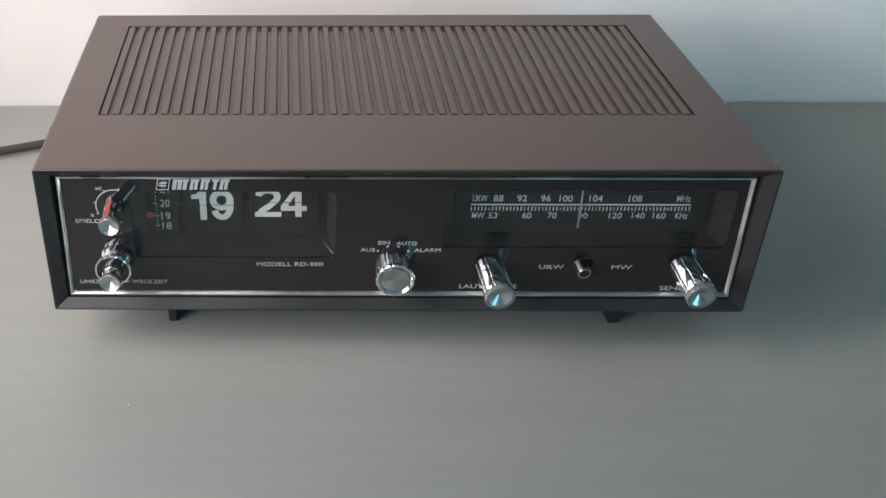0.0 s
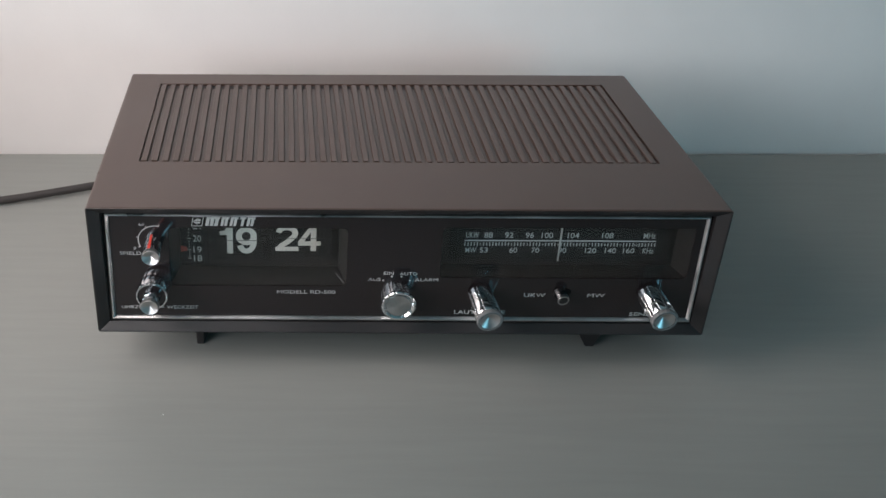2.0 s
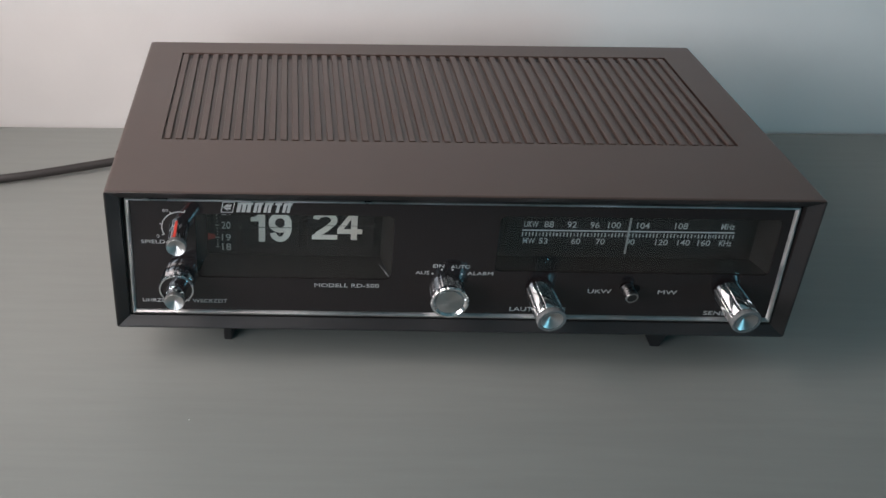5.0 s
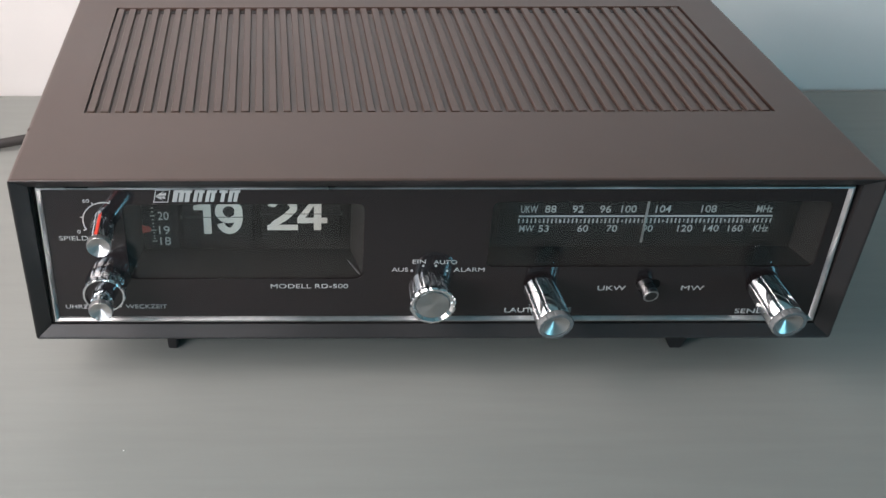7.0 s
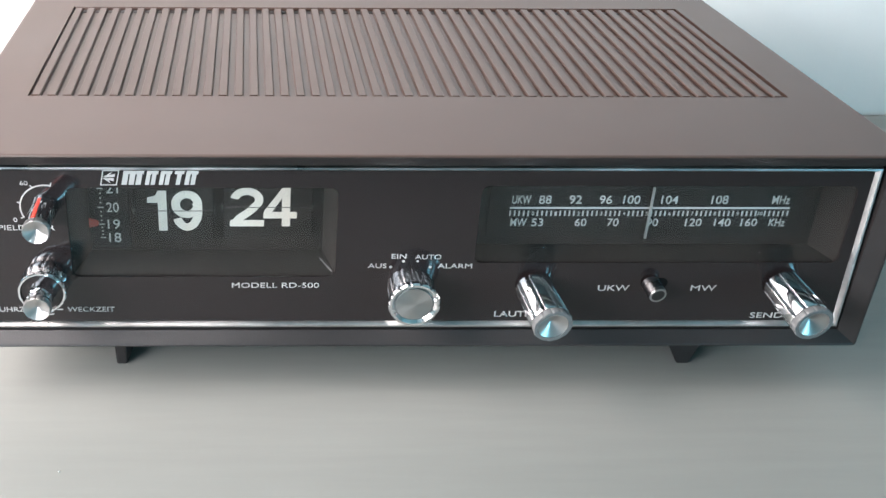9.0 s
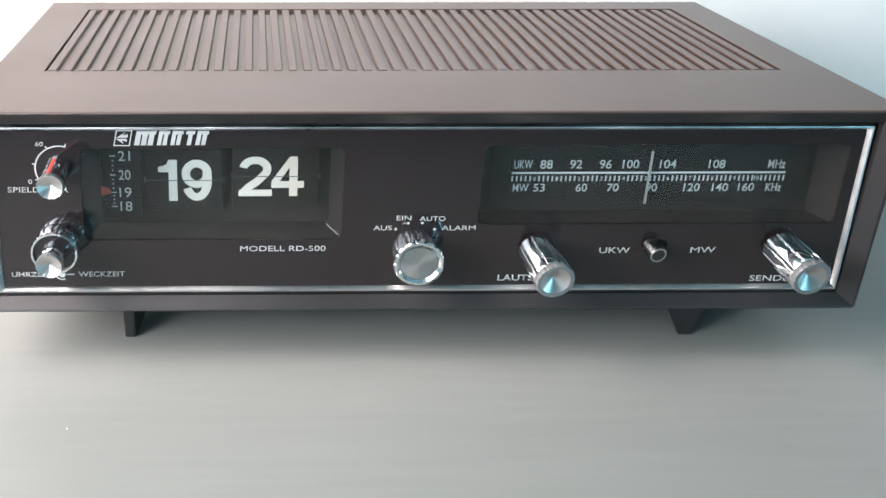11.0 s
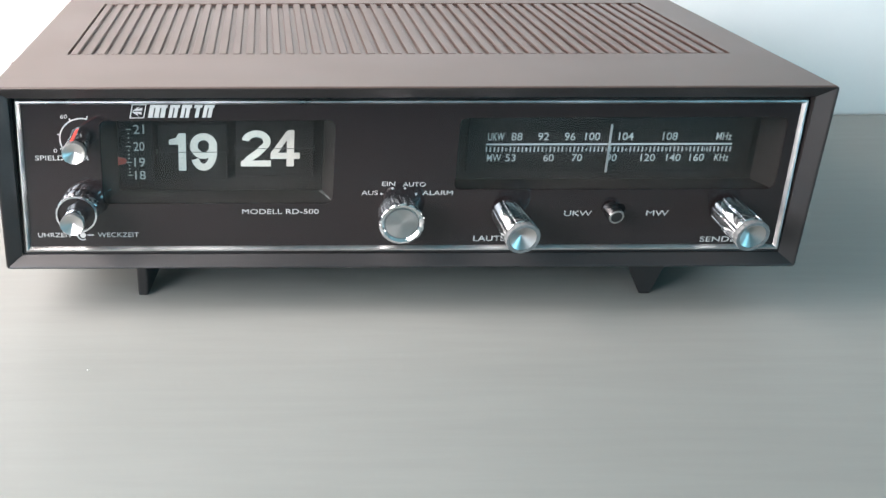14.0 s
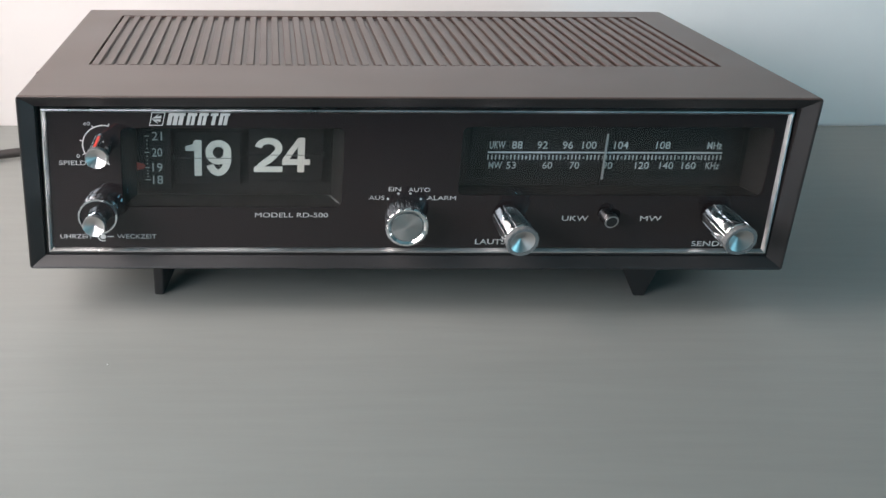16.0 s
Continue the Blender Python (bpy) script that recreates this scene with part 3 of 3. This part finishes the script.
for h in (49.6, 47.6, 45.6, 41.5, 39.5, 37.5, 33.8, 32.0, 30.2):
    out = -78 + math.sqrt(60.0**2 - (h - 41.0) ** 2) + 0.5
    mark("quarter_tick", -123.6, -123.0, h - 0.25, h + 0.25, out, grey_print, drum)
rpart("alarm_pointer", prism_bm([(-128.4, 34.2), (-125.0, 35.0), (-124.2, 36.3), (-125.0, 37.6), (-128.4, 38.4)], 0.4, on_panel(0, 0, -17.6)), dull_red, clock_tray, "dull red alarm pointer")

# tuning scale
scale_plate = rpart("scale_plate", box_bm((29, 32.0, -15.2), (157, 59.0, -14.4), 0.2, 1, on_panel()), card_black, dial_tray, "black tuning scale plate")
SO = -14.35
for words, x, wide in (("UKW", 41.6, 7.3), ("88", 50.9, 4.9), ("92", 62.8, 4.9), ("96", 74.7, 4.9), ("100", 84.9, 6.6), ("104", 99.9, 6.6), ("108", 119.7, 6.6), ("MHz", 143.9, 6.9)):
    lettering(words, x - wide / 2, x + wide / 2, 47.3, 51.1, SO, grey_print, scale_plate, 0.004)
for words, x, wide in (("MW", 41.5, 6.4), ("53", 49.0, 4.6), ("60", 66.2, 4.6), ("70", 79.0, 4.6), ("90", 94.7, 4.6), ("120", 111.1, 6.5), ("140", 122.7, 6.5), ("160", 133.3, 6.5), ("KHz", 144.5, 6.3)):
    lettering(words, x - wide / 2, x + wide / 2, 36.9, 40.5, SO, grey_print, scale_plate, 0.004)
mark("scale_line", 37.3, 148.1, 45.0, 45.8, SO, white_print, scale_plate)
for k in range(62):
    x = 37.7 + k * 1.803
    if k % 5 == 0 and 0 < k < 56:
        n = str(k // 5 - 1)
        lettering(n, x - 0.45 * len(n), x + 0.45 * len(n), 41.9, 43.7, SO, grey_print, scale_plate)
    else:
        mark("tick", x - 0.3, x + 0.3, 41.7, 44.1, SO, grey_print, scale_plate)
rpart("tuning_pointer", box_bm((92.0, 31.8, -13.6), (93.0, 55.4, -13.0), 0.15, 1, on_panel()), satin_disc, dial_tray, "pale tuning pointer")
rpart("clip", box_bm((24.0, 60.0, -8.0), (27.0, 61.0, -7.4), 0.2, 1, on_panel()), tray_grey, dial_tray)


# ---- knobs ----
def axle(a, h, droop=0.0, lean=0.0):
    """The seat of a knob on the panel; worn spindles droop or lean a little."""
    return on_panel(a, h) @ pose(0, 0, 0, droop, lean, 0)


def flutes(count, deep, rows):
    def f(a, k):
        if k not in rows:
            return 1.0
        off = abs((count * a / (2 * math.pi) + 0.5) % 1.0 - 0.5)
        return 1.0 - deep * math.exp(-((off / 0.075) ** 2))
    return f


def long_knob(a, h, length, r):
    knob = rpart("tuning_knob", lathe_bm([(0, 0.9), (r * 0.98, 0.9), (r * 1.03, length - 3.2), (r * 0.99, length - 2.8), (r * 0.9, length - 2.8), (r * 0.9, length - 4.5), (0, length - 4.5)], axle(a, h, 6, 6), 192, flutes(9, 0.10, (1, 2))), chrome, label="fluted chrome knob", smooth=True)
    rpart("spindle", lathe_bm([(0, 0.05), (3.0, 0.05), (3.0, 0.85), (0, 0.85)], axle(a, h, 6, 6), 24), black_plastic, knob)
    rpart("flange", lathe_bm([(0, length - 4.45), (r * 0.88, length - 4.45), (r * 0.88, length - 2.7), (r * 1.00, length - 2.6), (r * 1.05, length - 0.6), (r * 1.00, length), (r * 0.80, length), (r * 0.80, length - 4.0), (r * 0.60, length - 4.4), (0, length - 4.4)], axle(a, h, 6, 6), 120, flutes(14, 0.05, (3, 4, 5))), flange_grey, knob, smooth=True)
    rpart("cone_cap", lathe_bm([(r * 0.79, length - 3.6), (r * 0.79, length - 0.3), (0, length - 3.1)], axle(a, h, 6, 6), 64), cone_metal, knob, "spun metal cone")
    return knob


long_knob(45.7, 18.7, 22.0, 7.3)
long_knob(143.2, 19.5, 22.0, 7.3)

sel = rpart("selector_knob", lathe_bm([(0, 0.1), (8.9, 0.1), (9.0, 9.6), (8.6, 10.0), (0, 10.0)], axle(-2.4, 18.6), 120, flutes(12, 0.09, (1, 2))), brushed_chrome, label="fluted chrome selector knob", smooth=True)
rpart("flange", lathe_bm([(0, 10.05), (9.8, 10.05), (9.9, 11.6), (9.4, 12.2), (8.5, 12.2), (7.1, 11.0), (0, 11.0)], axle(-2.4, 18.6), 120, flutes(14, 0.045, (1, 2, 3))), chrome, sel, smooth=True)
rpart("disc", lathe_bm([(0, 11.05), (7.0, 11.05), (7.0, 11.5), (0, 11.35)], axle(-2.4, 18.6), 48), satin_disc, sel, "satin grey disc", smooth=True)

small = rpart("timer_knob", lathe_bm([(0, 0.1), (5.2, 0.1), (5.1, 1.0), (4.9, 7.0), (4.7, 12.0), (4.4, 15.0), (0, 15.0)], axle(-141.0, 55.0), 96, flutes(9, 0.14, (1, 2, 3, 4, 5))), chrome, label="slim fluted chrome timer knob", smooth=True)
rpart("flange", lathe_bm([(0, 15.05), (5.0, 15.05), (5.1, 16.8), (4.7, 17.4), (0, 15.3)], axle(-141.0, 55.0), 96, flutes(12, 0.06, (1, 2, 3))), cone_metal, small, smooth=True)
rpart("red_stripe", box_bm((-0.75, 4.2, 1.4), (0.75, 5.05, 15.0), 0.15, 1, axle(-141.0, 55.0) @ pose(0, 0, 0, 0, 0, 12)), red_paint, small, "red index stripe")

setk = rpart("set_knob", lathe_bm([(0, 0.1), (8.3, 0.1), (9.0, 1.6), (9.2, 3.4), (8.9, 5.4), (8.1, 7.4), (7.8, 8.2), (0, 8.2)], axle(-143.2, 22.4), 120, flutes(12, 0.12, (1, 2, 3, 4, 5))), chrome, label="double chrome time-setting knob", smooth=True)
rpart("rim", lathe_bm([(7.9, 8.25), (9.2, 8.25), (9.3, 9.0), (8.9, 9.6), (8.2, 9.6), (7.9, 9.0), (7.9, 8.25)], axle(-143.2, 22.4), 120, flutes(14, 0.04, (1, 2, 3))), chrome, setk, smooth=True)
rpart("face", lathe_bm([(0, 8.25), (7.85, 8.25), (7.85, 8.7), (0, 8.7)], axle(-143.2, 22.4), 48), panel_black, setk, "glossy black face", smooth=True)
rpart("inner_knob", lathe_bm([(0, 8.75), (5.0, 8.75), (4.9, 11.0), (4.7, 13.5), (4.4, 16.0), (4.2, 17.0), (0, 17.0)], axle(-143.2, 22.4), 96, flutes(9, 0.14, (1, 2, 3, 4, 5))), chrome, setk, smooth=True)
rpart("cone_cap", lathe_bm([(0, 17.05), (5.1, 17.05), (5.2, 18.6), (4.8, 19.2), (0, 17.2)], axle(-143.2, 22.4), 96, flutes(12, 0.06, (1, 2, 3))), cone_metal, setk, "spun metal cone", smooth=True)

# wave band slide switch
rpart("switch_slot", prism_bm(rounded_rect(88.6, 98.4, 17.4, 22.4, 2.3), 0.12, on_panel(0, 0, 0.05)), card_black, panel, "black switch slot")
lever = rpart("band_switch", lathe_bm([(0, 0.3), (3.5, 0.3), (3.6, 6.3), (3.4, 6.8), (0, 6.8)], on_panel(91.4, 20.2) @ pose(0, 0, 0, 9, 8, 0), 32), lever_metal, label="dark metal wave band lever", smooth=True)
rpart("tip", lathe_bm([(0, 6.85), (2.6, 6.85), (2.6, 7.1), (0, 7.1)], on_panel(91.4, 20.2) @ pose(0, 0, 0, 9, 8, 0), 32), black_plastic, lever, "black end")
rpart("tip_ring", lathe_bm([(2.65, 6.85), (3.35, 6.85), (3.3, 7.15), (2.7, 7.15), (2.65, 6.85)], on_panel(91.4, 20.2) @ pose(0, 0, 0, 9, 8, 0), 32), worn_chrome, lever, "dull metal ring", smooth=True)

# ---- mains cord ----
cu = bpy.data.curves.new("cord", "CURVE")
cu.dimensions, cu.bevel_depth, cu.bevel_resolution = "3D", 0.0030, 4
sp = cu.splines.new("NURBS")
CORD = [(-0.160, 0.214, 0.022), (-0.178, 0.220, 0.017), (-0.200, 0.219, 0.0085), (-0.2379, 0.2085, 0.0056), (-0.2706, 0.1970, 0.0050), (-0.3012, 0.187, 0.0042),
        (-0.3415, 0.1805, 0.0031), (-0.395, 0.1788, 0.0031), (-0.44, 0.160, 0.0031), (-0.465, 0.11, 0.0031), (-0.47, 0.02, 0.0031)]
sp.points.add(len(CORD) - 1)
for p, q in zip(sp.points, CORD):
    p.co = (*q, 1)
sp.use_endpoint_u, sp.order_u = True, 4
tmp = new("cord_path", cu)
me = bpy.data.meshes.new_from_object(tmp.evaluated_get(bpy.context.evaluated_depsgraph_get()))
bpy.data.objects.remove(tmp)
me.materials.clear()
me.materials.append(rubber)
me.shade_smooth()
cord = new("mains_cord", me)
tagged(cord, "dark grey-brown mains cord lying across the table", "cord")

# a crumb on the table, and a moulding nub on the lid's edge
bm = bmesh.new()
bmesh.ops.create_icosphere(bm, subdivisions=2, radius=0.00036)
for v in bm.verts:
    v.co.z *= 0.7
    v.co *= 1 + 0.25 * noise.noise(v.co * 2500)
low = min(v.co.z for v in bm.verts)
bmesh.ops.translate(bm, verts=bm.verts, vec=(-0.1268, -0.0482, -low))
tagged(part("crumb", bm, frame_paint, base=(0, 0, 0)), "tiny pale crumb lying on the wooden table", "crumb")
q = in_case(0.002, 0.215, 1.0)
rpart("nub", box_bm((q.x - 0.0002, q.y - 0.0011, q.z - 0.0012), (q.x + 0.0011, q.y + 0.0011, q.z + 0.0001), 0.0003, 2), case_plastic, case)
